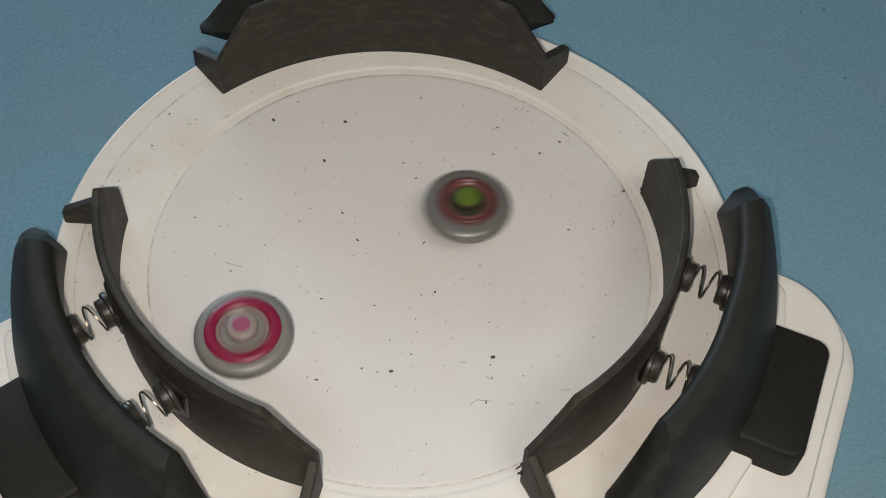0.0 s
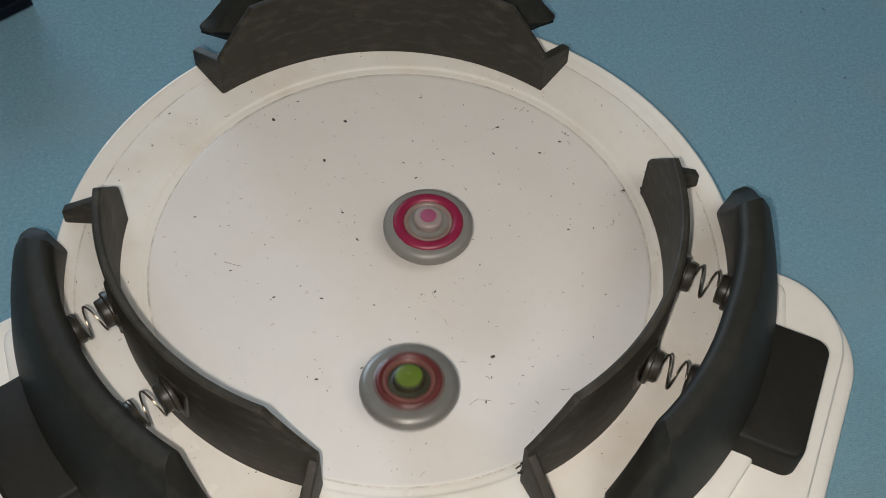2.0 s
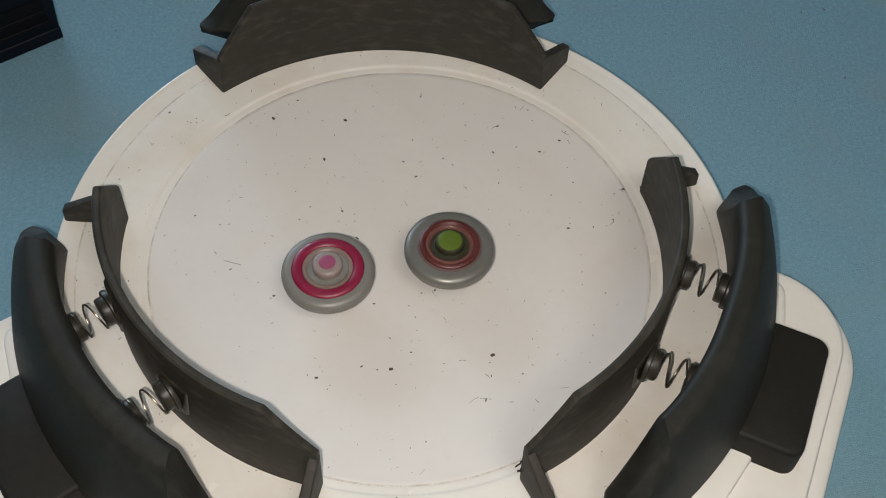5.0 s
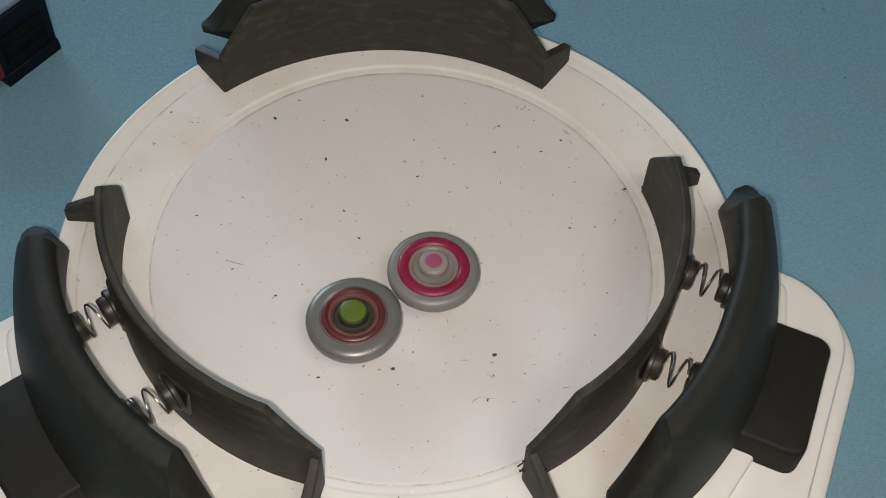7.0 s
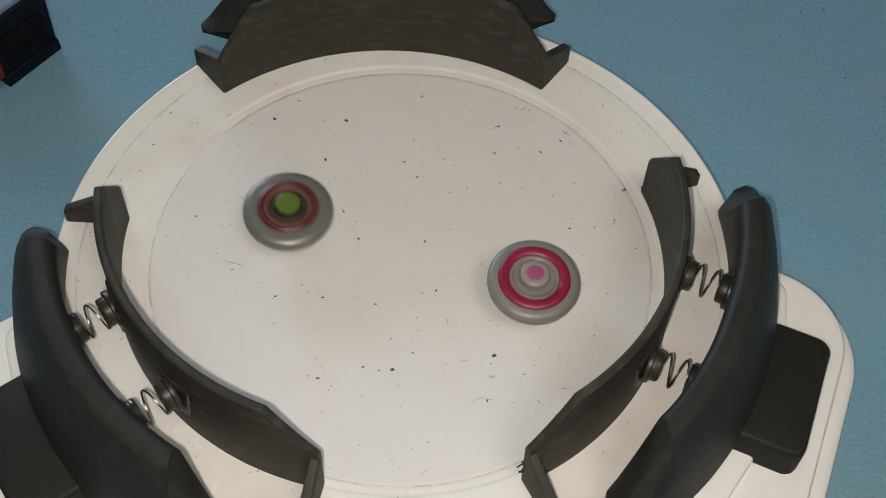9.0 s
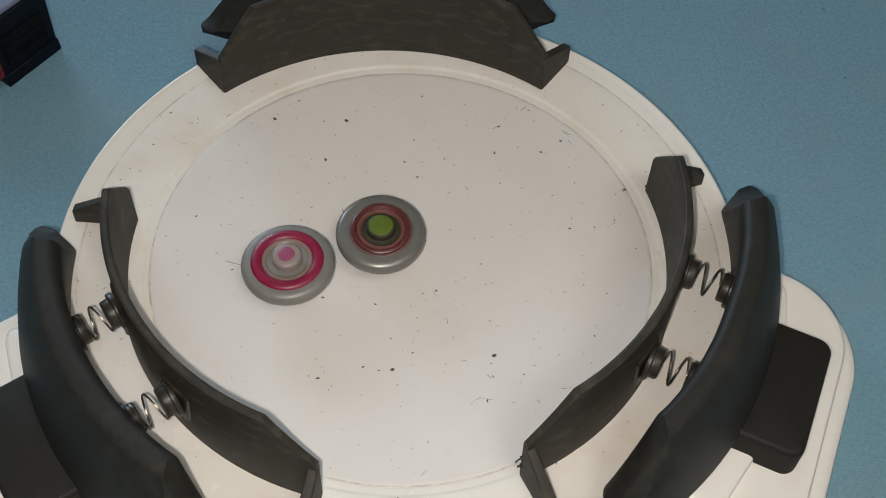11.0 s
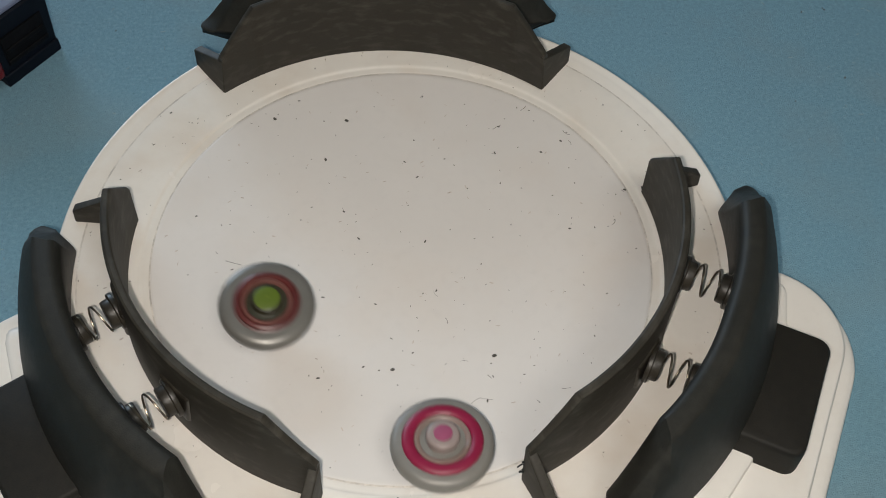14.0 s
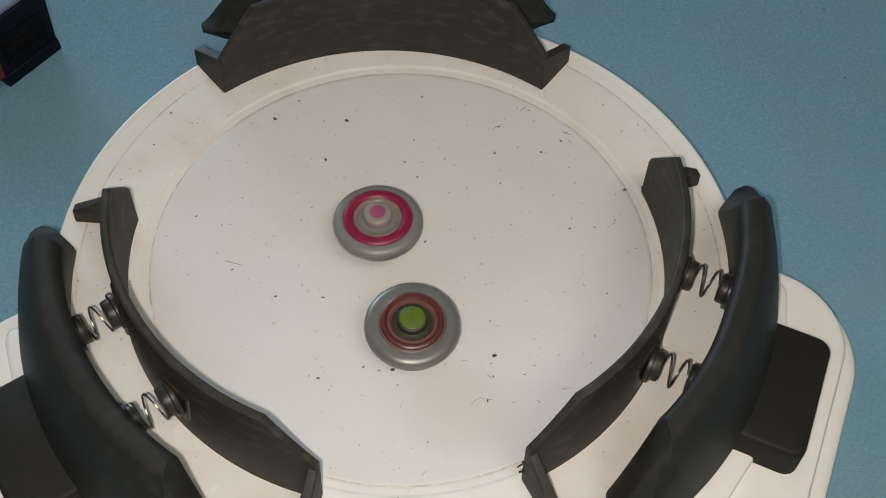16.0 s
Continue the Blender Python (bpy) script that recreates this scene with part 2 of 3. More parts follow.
# ---- bumpers ----
def arc_columns(end, corner, other=None, step=2.0):
    """Angles from -end to end, with a column at each upper corner; other: the corner on the minus side."""
    other = other or corner
    n = max(2, round((corner + other) / step))
    mid = [-other + (corner + other) * i / n for i in range(n + 1)]
    return [-other - (end - other) * k / 5 for k in range(5, 0, -1)] + mid + [corner + (end - corner) * k / 5 for k in range(1, 6)]


def inner_wall(foot, plus_flare, minus_flare, wing):
    """Thin curved guard that the tops hit; its upper corners are cut off and its ends turn outwards. foot: how far its lower edge is drawn back; the flares: degrees by which its ends widen towards the foot; wing: height of the turned-out tips."""
    end, corner, bottom, top, low = 41.0, 31.6, 0.014, 0.455, 0.25
    loops = []
    for a in arc_columns(end, corner):
        zt = top if abs(a) <= corner else top + (low - top) * (abs(a) - corner) / (end - corner)
        r_in = lambda z: 1.055 + foot - (0.029 + foot) * (z - bottom) / (top - bottom)
        r_out = lambda z: 1.080 + foot - (0.018 + foot) * (z - bottom) / (top - bottom)
        flare = math.copysign(max(0.0, (abs(a) - corner) / (end - corner)), a)
        loops.append([polar(r, a + flare * (plus_flare if a > 0 else minus_flare) * max(0.0, 1 - (z - bottom) / (low - bottom)), z) for r, z in ((r_in(bottom) + 0.006, bottom), (r_in(bottom), bottom + 0.008), (r_in(zt), zt - 0.014), (r_in(zt) + 0.004, zt - 0.004), (r_in(zt) + 0.010, zt), (r_out(zt) - 0.012, zt),
                                                  (r_out(zt) - 0.004, zt - 0.005), (r_out(zt), zt - 0.016), (r_out(bottom), bottom))])
    bm = loft(loops)
    for s in (1, -1):
        a0, a1 = (end - 1.6) * s, (end + 0.25) * s
        tip0, tip1 = (end - 1.8) * s, (end + 0.1) * s
        flare = s * (plus_flare if s > 0 else minus_flare)
        solid([polar(1.062 + foot, a0 + flare, bottom), polar(1.058 + foot, a1 + flare, bottom), polar(1.290, tip1, 0.046), polar(1.290, tip0, 0.046),
               polar(1.052, a0, low - 0.008), polar(1.048, a1, low - 0.014), polar(1.285, tip1, wing), polar(1.285, tip0, wing)], 0.009 * U, 3, bm)
    return bm


def outer_wall(corner, other, bow, plus_end, minus_end):
    """Thick curved back guard with a sloping outer side; its upper corners are cut off at those angles, it ends at plus_end and minus_end, and it bows outwards on the minus side."""
    bottom, top, low = 0.06, 0.46, 0.14
    loops = []

    def reach(r):
        return 0.850 + 0.120 * max(0.0, min(1.0, (r - 1.27) / 0.12)) - 0.03 * max(0.0, (r - 1.44) / 0.05) ** 2

    def section(a, zt, shrink=0.0):
        end = plus_end if a > 0 else minus_end
        lean = (zt - bottom) / (top - bottom)
        past = max(0.0, min(1.0, (abs(a) - (corner if a > 0 else other)) / (end - (corner if a > 0 else other))))
        base = 1.47 + 0.012 * past
        r0 = 1.284 - 0.055 * lean + bow * max(0.0, min(1.0, -a / 26)) * lean
        k = min(1.0, (zt - bottom) / 0.12)
        pts = [(1.296, bottom), (1.285, bottom + 0.012), (r0, zt - 0.05 * k)]
        for i in range(1, 5):
            t = radians(90 * i / 5)
            pts.append((r0 + 0.036 * (1 - math.cos(t)), zt - 0.05 * k * (1 - math.sin(t))))
        pts += [(r0 + 0.036, zt), (r0 + 0.066, zt - 0.001)]
        r2 = r0 + 0.084
        pts += [(r2, zt - 0.006 * k), (r2 + 0.010, zt - 0.016 * k)]
        for f in (0.25, 0.5, 0.75):
            pts.append((r2 + 0.010 + (base - r2 - 0.010) * f ** (0.72 - 0.40 * past), zt - 0.016 * k + (bottom + 0.03 - zt + 0.016 * k) * f))
        pts += [(base, bottom + 0.02), (base - 0.012, bottom)]
        mid = (1.37, (zt + bottom) / 2)
        return [polar(r + (mid[0] - r) * shrink, a * reach(min(r, r0) if i < 2 else r), z + (mid[1] - z) * shrink) for i, (r, z) in enumerate(pts)]

    rounding = ((0.35, 0.003, 0.04), (0.65, 0.006, 0.12), (0.85, 0.008, 0.26))
    for a in arc_columns(35.5, corner, other):
        knee, end = (corner, plus_end) if a > 0 else (other, minus_end)
        if abs(a) > knee:
            a = math.copysign(knee + (end - knee) * (abs(a) - knee) / (35.5 - knee), a)
        loops.append(section(a, top if abs(a) <= knee else top + (low - top) * (abs(a) - knee) / (end - knee)))
    loops = [section(-minus_end - d, low - drop, k) for d, drop, k in rounding[::-1]] + loops + [section(plus_end + d, low - drop, k) for d, drop, k in rounding]
    return loft(loops)


SPRING_HEIGHT = 0.238


def spring():
    """A coil along x, of a turn and a half."""
    turns, n, length, radius = 1.62, 72, 0.098, 0.056
    pts = []
    for i in range(n + 1):
        f = i / n
        a = 2 * math.pi * turns * f - 1.75
        pts.append(Vector((length * f, radius * math.cos(a), radius * math.sin(a))) * U)
    return tube(pts, 0.0038 * U, 8)


def cup(flip):
    """Stepped round seat of a spring, along x."""
    base = 0.0 if flip > 0 else -0.03
    prof = [(0, base), (0.070, base), (0.072, 0.005), (0.071, 0.015), (0.068, 0.018), (0.056, 0.019), (0.055, 0.042), (0.052, 0.047), (0.046, 0.048), (0, 0.048)]
    return lathe([(r * U, z * U) for r, z in prof], 32, m=pose(0, 0, 0, 0, 90 * flip, 0))


def block_outline(z, grow, radius=0.055):
    """Outline of a mounting block with rounded corners, at the height z."""
    x0, x1, half = 1.33, 1.662 + grow, 0.256 + grow
    pts = []
    for cx, cy, a0 in ((x1 - radius, half - radius, 0), (x0 + radius, half - radius, 90), (x0 + radius, -half + radius, 180), (x1 - radius, -half + radius, 270)):
        for k in range(7):
            a = radians(a0 + 15 * k)
            pts.append(Vector((cx + radius * math.cos(a), cy + radius * math.sin(a), z)) * U)
    return pts


def bumper(m, back, guard_shape, front_shape):
    thing = tagged(empty("spring_bumper", m), "black plastic double-walled spring bumper standing on the stadium rim", "bumper", "bumpers round the stadium")
    front = part("inner_guard", inner_wall(*front_shape), BLACK_WORN, thing, "thin curved black guard with pale scuffs", angle=30)
    guard = part("outer_guard", outer_wall(*guard_shape), BLACK, thing, "thick curved black back guard", angle=40)
    guard.matrix_basis = pose(1.3 * U, 0, 0, 0, 0, back) @ pose(-1.3 * U, 0, 0)
    part("mount_block", loft([block_outline(z, g) for z, g in ((-0.052, 0.010), (0.075, 0.003), (0.090, 0.0), (0.098, -0.006), (0.101, -0.016))]), BLOCK, thing, "black rectangular mounting block", angle=50)
    for v in (0.207, -0.207):
        coil = part("spring", spring(), STEEL, thing, "bare steel coil spring")
        coil.matrix_basis = pose(1.096 * U, v * U, SPRING_HEIGHT * U)
        plate = part("cup_plate", solid([Vector(p) * U for p in ((1.048, -0.060, -0.115), (1.084, -0.052, -0.105), (1.084, 0.052, -0.105), (1.048, 0.060, -0.115), (1.040, -0.084, 0.080), (1.076, -0.074, 0.068), (1.076, 0.074, 0.068), (1.040, 0.084, 0.080))], 0.013 * U, 4), CUP, front, "worn plate behind the spring seat")
        plate.matrix_basis = pose(0, 0, SPRING_HEIGHT * U, 0, 0, math.copysign(11.4, v)) @ pose(0.8 * front_shape[0] * U, 0, 0)
        c = part("spring_cup", cup(1), CUP, front)
        c.matrix_basis = pose(1.055 * U, v * U, SPRING_HEIGHT * U)
        c = part("spring_cup", cup(-1), CUP, guard)
        c.matrix_basis = guard.matrix_basis.inverted() @ pose((1.246 if back > -2 else 1.226) * U, v * U, SPRING_HEIGHT * U)
    return thing


def bumper_pose(k, swing=0.0, dx=0.0, dy=0.0):
    """Where bumper k stands when it is swung by that many degrees about its mount and the stadium has slid by dx, dy bowl radii."""
    psi, out = ((-2.52, 0.042), (2.94, 0.012), (0.60, -0.010))[k]
    return pose(dx * U, dy * U, H, 0, 0, BUMPER_TURNS[k]) @ pose(1.57 * U, 0, 0, 0, 0, swing) @ pose((out - 0.27) * U, 0, 0, 0, 0, psi) @ pose(-1.3 * U, 0, 0)


def frayed_end(thing, side, size):
    """Torn plastic shreds at the lower corner of a guard's end."""
    bm = bmesh.new()
    for _ in range(9):
        base = polar(1.050 + random.uniform(-0.004, 0.01), side * random.uniform(40.2, 41.6), random.uniform(0.03, 0.17))
        d = Vector((random.uniform(-1, 0.2), side * random.uniform(0.0, 1), random.uniform(-0.5, 0.8))).normalized() * random.uniform(0.006, 0.020) * size * U
        tube([base, base + d * 0.5, base + d + Vector((0, 0, random.uniform(-0.4, 0.4) * d.length))], random.uniform(0.003, 0.006) * size * U, 5, bm)
    part("frayed_edge", bm, BLACK, thing, "torn shreds of black plastic", smooth=False)


GUARDS = ((1.2, (27.5, 27.5, 0.0, 36.0, 34.4), (0.027, 0.0, -0.4, 0.145)), (-3.4, (27.6, 25.0, 0.0, 36.0, 35.6), (0.0, 0.0, 0.9, 0.115)), (-1.6, (25.0, 27.4, 0.032, 36.4, 36.0), (0.0, 0.6, 0.0, 0.115)))
bumpers = [bumper(bumper_pose(k), *GUARDS[k]) for k in (0, 1, 2)]
for side, size in ((1, 0.55), (-1, 1.0)):
    frayed_end(bumpers[2], side, size)


# ---- spinning tops ----
def turned(name, profile, mat, parent, label="", steps=72, angle=40):
    return part(name, lathe([(r * U, z * U) for r, z in profile], steps), mat, parent, label, angle=angle)


def pink_top():
    thing = tagged(empty("battle_spinner"), "spinning top, grey metal rim, magenta ring and pink hub", "spinning top", "battling tops")
    turned("tip", [(0, 0), (0.018, 0.002), (0.026, 0.012), (0.03, 0.04), (0.06, 0.055), (0.075, 0.07), (0.075, 0.10), (0, 0.10)], GREY_PLASTIC, thing, "grey plastic tip")
    turned("metal_rim", [(0, 0.085), (0.11, 0.085), (0.150, 0.095), (0.168, 0.105), (0.1755, 0.117), (0.1780, 0.130), (0.1785, 0.142), (0.1765, 0.153), (0.169, 0.162), (0.155, 0.1675), (0.135, 0.168), (0, 0.168)], SILVER, thing, "smooth satin grey metal rim")
    turned("colour_ring", [(0.092, 0.150), (0.138, 0.157), (0.1405, 0.165), (0.138, 0.172), (0.130, 0.177), (0.118, 0.179), (0.107, 0.178), (0.099, 0.173), (0.095, 0.166), (0.092, 0.150)], MAGENTA, thing, "glossy magenta ring")
    turned("inner_ring", [(0, 0.150), (0.099, 0.156), (0.0985, 0.169), (0.094, 0.175), (0.087, 0.1755), (0.080, 0.171), (0.074, 0.163), (0.066, 0.1600), (0, 0.1600)], GREY_PLASTIC, thing, "dull grey inner ring")
    hub = turned("hub", [(0, 0.158), (0.056, 0.160), (0.0575, 0.18), (0.058, 0.193), (0.055, 0.201), (0.048, 0.205), (0.038, 0.206), (0, 0.206)], PALE_GREY, thing, "pale grey hub")
    turned("hub_badge", [(0.032, 0.204), (0.032, 0.208), (0.028, 0.2095), (0, 0.2095)], PINK, hub, "round pink badge", 48)
    return thing


def green_top():
    thing = tagged(empty("battle_spinner"), "spinning top, steel rim, dark red ring and green hub", "spinning top", "battling tops")
    turned("tip", [(0, 0), (0.014, 0.002), (0.022, 0.014), (0.026, 0.04), (0.06, 0.052), (0.08, 0.07), (0.08, 0.10), (0, 0.10)], DARK_HUB, thing, "dark plastic tip")
    turned("metal_rim", [(0, 0.085), (0.10, 0.082), (0.146, 0.092), (0.166, 0.102), (0.1748, 0.115), (0.1778, 0.127), (0.1780, 0.140), (0.1755, 0.151), (0.167, 0.160), (0.150, 0.1655), (0.120, 0.166), (0, 0.166)], SILVER_DARK, thing, "polished dark steel rim")
    turned("rim_band", [(0.108, 0.156), (0.129, 0.1605), (0.127, 0.1665), (0.121, 0.169), (0.114, 0.170), (0.108, 0.156)], RED_DULL, thing, "smoky red-grey band")
    turned("colour_ring", [(0.080, 0.152), (0.116, 0.160), (0.1185, 0.167), (0.116, 0.176), (0.110, 0.180), (0.103, 0.180), (0.097, 0.174), (0.091, 0.168), (0.080, 0.152)], RED_BROWN, thing, "glossy dark red ring")
    turned("inner_ring", [(0.066, 0.150), (0.098, 0.162), (0.097, 0.170), (0.092, 0.176), (0.085, 0.177), (0.078, 0.171), (0.072, 0.158), (0.066, 0.150)], RED_PALE, thing, "pale red inner ring")
    hub = turned("hub", [(0, 0.155), (0.082, 0.160), (0.080, 0.1672), (0.066, 0.1675), (0.058, 0.170), (0.056, 0.186), (0.054, 0.192), (0.049, 0.194), (0, 0.194)], DARK_HUB, thing, "dark hub")
    turned("hub_badge", [(0.0475, 0.192), (0.0475, 0.1975), (0.044, 0.199), (0.010, 0.199), (0.008, 0.197), (0, 0.197)], GREEN, hub, "round green badge", 48)
    return thing


tops = {"pink": pink_top(), "green": green_top()}


# ---- launcher at the carpet's edge ----
def launcher():
    """Dark toy launcher; its end face, 41 mm wide, looks along -y, with its lower edge through the origin."""
    thing = tagged(empty("toy_launcher"), "dark navy plastic toy launcher with pale top, lying on carpet", "launcher")
    part("body", solid([(-0.0212, 0, 0), (0.0212, 0, 0), (0.0212, 0.085, 0), (-0.0212, 0.085, 0), (-0.0255, 0.001, 0.046), (0.0252, 0.001, 0.046), (0.0252, 0.085, 0.046), (-0.0255, 0.085, 0.046)], 0.0025, 3), NAVY, thing)
    part("end_flange", box(-0.0216, 0.0216, -0.0015, 0.004, 0.0, 0.009, 0.0012, 3), NAVY, thing)
    part("slot", box(-0.0155, 0.0165, -0.0006, 0.006, 0.013, 0.034, 0.0005, 2), SLOT, thing, "black recessed slot")
    for z, w in ((0.0155, 0.0155), (0.0240, 0.0145)):
        part("rib", box(-w, w + 0.001, -0.0016, 0.004, z - 0.0016, z + 0.0016, 0.0010, 3), SLOT, thing)
    part("top_panel", box(-0.0225, 0.0225, 0.003, 0.080, 0.045, 0.0485, 0.0015, 3), LILAC, thing, "pale lilac-grey top panel")
    part("side_grip", box(-0.040, -0.0210, -0.003, 0.07, 0.010, 0.029, 0.003, 3), RED, thing, "red side grip")
    return thing


toy = launcher()


# ---- specks and scuffs ----
def flakes(name, places, mat, parent, label, category, lift, sizes, thin):
    """Many tiny uneven chips, joined: each is a bent sliver that lies on what is below it."""
    bm = bmesh.new()
    for x, y, z in places:
        length, a = random.uniform(*sizes), random.uniform(0, math.tau)
        wide = length * random.uniform(*thin)
        d, s = Vector((math.cos(a), math.sin(a), 0)), Vector((-math.sin(a), math.cos(a), 0))
        bend = random.uniform(-0.35, 0.35) * length
        base = Vector((x, y, z))
        low = [base + d * length * u + s * (wide * v + bend * u * u) for u, v in ((-0.5, -0.3), (0, -0.5), (0.5, -0.25), (0.5, 0.25), (0, 0.5), (-0.5, 0.3))]
        high = [p + Vector((0, 0, lift * random.uniform(0.6, 1.3))) for p in low]
        loft([low, high], bm)
    return tagged(part(name, bm, mat, parent, smooth=False), label, category, kind="stuff")


def on_bowl(x, y):
    r = math.hypot(x, y) / U
    return U * (bowl_height(r) if r < 0.97 else 0.0105 + 0.1375 * (r - 1.05)) - 0.00005


CHIPS = ((-0.0385, 0.0687), (0.0906, 0.0103), (0.0402, -0.0634), (-0.0102, -0.067), (-0.0665, 0.0982), (-0.0256, 0.096), (-0.0524, 0.1111), (-0.0322, 0.0857),
         (0.0057, 0.0648), (0.0119, 0.0537), (0.0282, 0.0651), (0.057, 0.0667), (0.0575, 0.0452), (0.0806, 0.0947), (0.0996, 0.0761), (0.1244, 0.0315),
         (-0.1321, 0.0787), (-0.0886, -0.0032), (-0.0713, 0.013), (-0.0427, -0.022), (-0.0299, 0.0327), (-0.0162, -0.0277), (-0.0095, -0.049), (0.0004, -0.0581),
         (0.0125, 0.01), (0.0336, -0.0884), (0.1039, 0.0092), (0.1152, 0.0125), (-0.0463, -0.0694), (-0.1241, 0.1011), (-0.0787, 0.1177), (-0.0425, 0.1341),
         (0.0195, 0.1108), (0.0438, 0.1033), (0.0616, 0.085), (0.0954, 0.0705), (0.0831, 0.0641), (0.1234, 0.0922), (-0.1079, 0.0314), (-0.0666, -0.0203),
         (-0.0531, 0.028), (-0.0372, 0.0522), (-0.0228, 0.0143), (0.0156, -0.0218), (0.0214, -0.0506), (-0.0243, -0.0644), (0.0912, -0.0577), (0.0381, -0.0752),
         (-0.0168, -0.0669))


def scatter(n, radius):
    out = []
    for _ in range(n):
        r, a = radius * math.sqrt(random.random()), random.uniform(0, math.tau)
        out.append((r * math.cos(a), r * math.sin(a)))
    return out


flakes("dark_chips", [(x, y, on_bowl(x, y)) for x, y in CHIPS[6:] + CHIPS[1:2]], GRIME, stadium, "dark plastic chips scattered over the dish", "", 0.0003, (0.0008, 0.0019), (0.3, 0.65))
flakes("large_chips", [(x, y, on_bowl(x, y)) for x, y in (CHIPS[0], CHIPS[2], CHIPS[3], CHIPS[4], CHIPS[5])], GRIME, stadium, "a few larger dark plastic chips on the dish", "", 0.0005, (0.0019, 0.0024), (0.6, 0.85))
flakes("fine_specks", [(x, y, on_bowl(x, y)) for x, y in scatter(300, 1.27 * U) if not 0.965 < math.hypot(x, y) / U < 1.03], SPECK, stadium, "fine dark specks on the dish", "", 0.00025, (0.00025, 0.0010), (0.25, 0.7))
flakes("scuffing", [(x, y, on_bowl(x, y)) for x, y in scatter(200, 1.25 * U) if not 0.965 < math.hypot(x, y) / U < 1.03], STAIN, stadium, "faint brown scuff marks on the dish", "", 0.0001, (0.0005, 0.0027), (0.10, 0.4))
# x, y, length in millimetres and bearing of the thin scratches and hairs
HAIRS = ((0.0604, 0.0848, 5.4, 26), (0.0996, 0.0760, 5.2, -46), (0.1004, 0.0687, 3.2, -69), (0.0562, 0.0663, 1.9, -6), (0.0282, -0.0877, 5.8, 31), (0.0336, -0.0875, 5.7, -12),
         (0.0722, -0.0855, 4.4, 1), (0.0003, -0.1232, 3.8, 43), (0.0362, -0.0751, 2.9, -48), (0.0151, -0.0236, 4.0, -65), (0.0576, -0.0913, 2.4, -57), (0.0188, -0.0406, 3.6, -77),
         (-0.0966, 0.0076, 1.9, -51), (-0.0877, 0.0010, 9.4, -19), (0.1144, 0.0110, 3.6, 49), (0.0773, 0.0967, 4.5, 41), (0.0193, 0.1120, 3.7, 59), (-0.1328, 0.0787, 2.5, -66),
         (-0.0924, 0.1005, 3.3, 31), (0.1232, 0.0308, 2.3, -50), (-0.0306, 0.0338, 3.1, -81), (0.0251, -0.0652, 3.6, -5))


def hairs():
    bm = bmesh.new()
    for x, y, length, bearing in HAIRS:
        d = Vector((math.cos(radians(bearing)), math.sin(radians(bearing)), 0)) * length / 2000
        side = Vector((-d.y, d.x, 0)) * random.uniform(-0.35, 0.35)
        pts = [Vector((x, y, 0)) + d * u + side * (1 - u * u) for u in (-1, -0.5, 0, 0.5, 1)]
        tube([Vector((p.x, p.y, on_bowl(p.x, p.y) + 0.0001)) for p in pts], random.uniform(0.00008, 0.00015), 5, bm)
    tagged(part("hair_marks", bm, SPECK, stadium), "thin dark hair-like scratches on the dish", kind="stuff")


hairs()
flakes("carpet_lint", [(random.uniform(-0.45, 0.45), random.uniform(-0.2, 0.45), -0.0001) for _ in range(420)], LINT, None, "pale lint fibres lying on blue carpet", "lint", 0.0004, (0.0008, 0.0035), (0.08, 0.25))
flakes("carpet_specks", [(-0.1723, 0.2128, 0), (0.3076, 0.2072, 0), (0.3085, 0.2055, 0), (0.2916, 0.2041, 0), (0.3009, 0.1399, 0), (0.2616, 0.1211, 0)] + [(random.uniform(-0.4, 0.4), random.uniform(-0.1, 0.4), 0) for _ in range(4)], GRIME, None, "small dark specks on blue carpet", "debris", 0.0005, (0.0010, 0.0026), (0.3, 0.6))


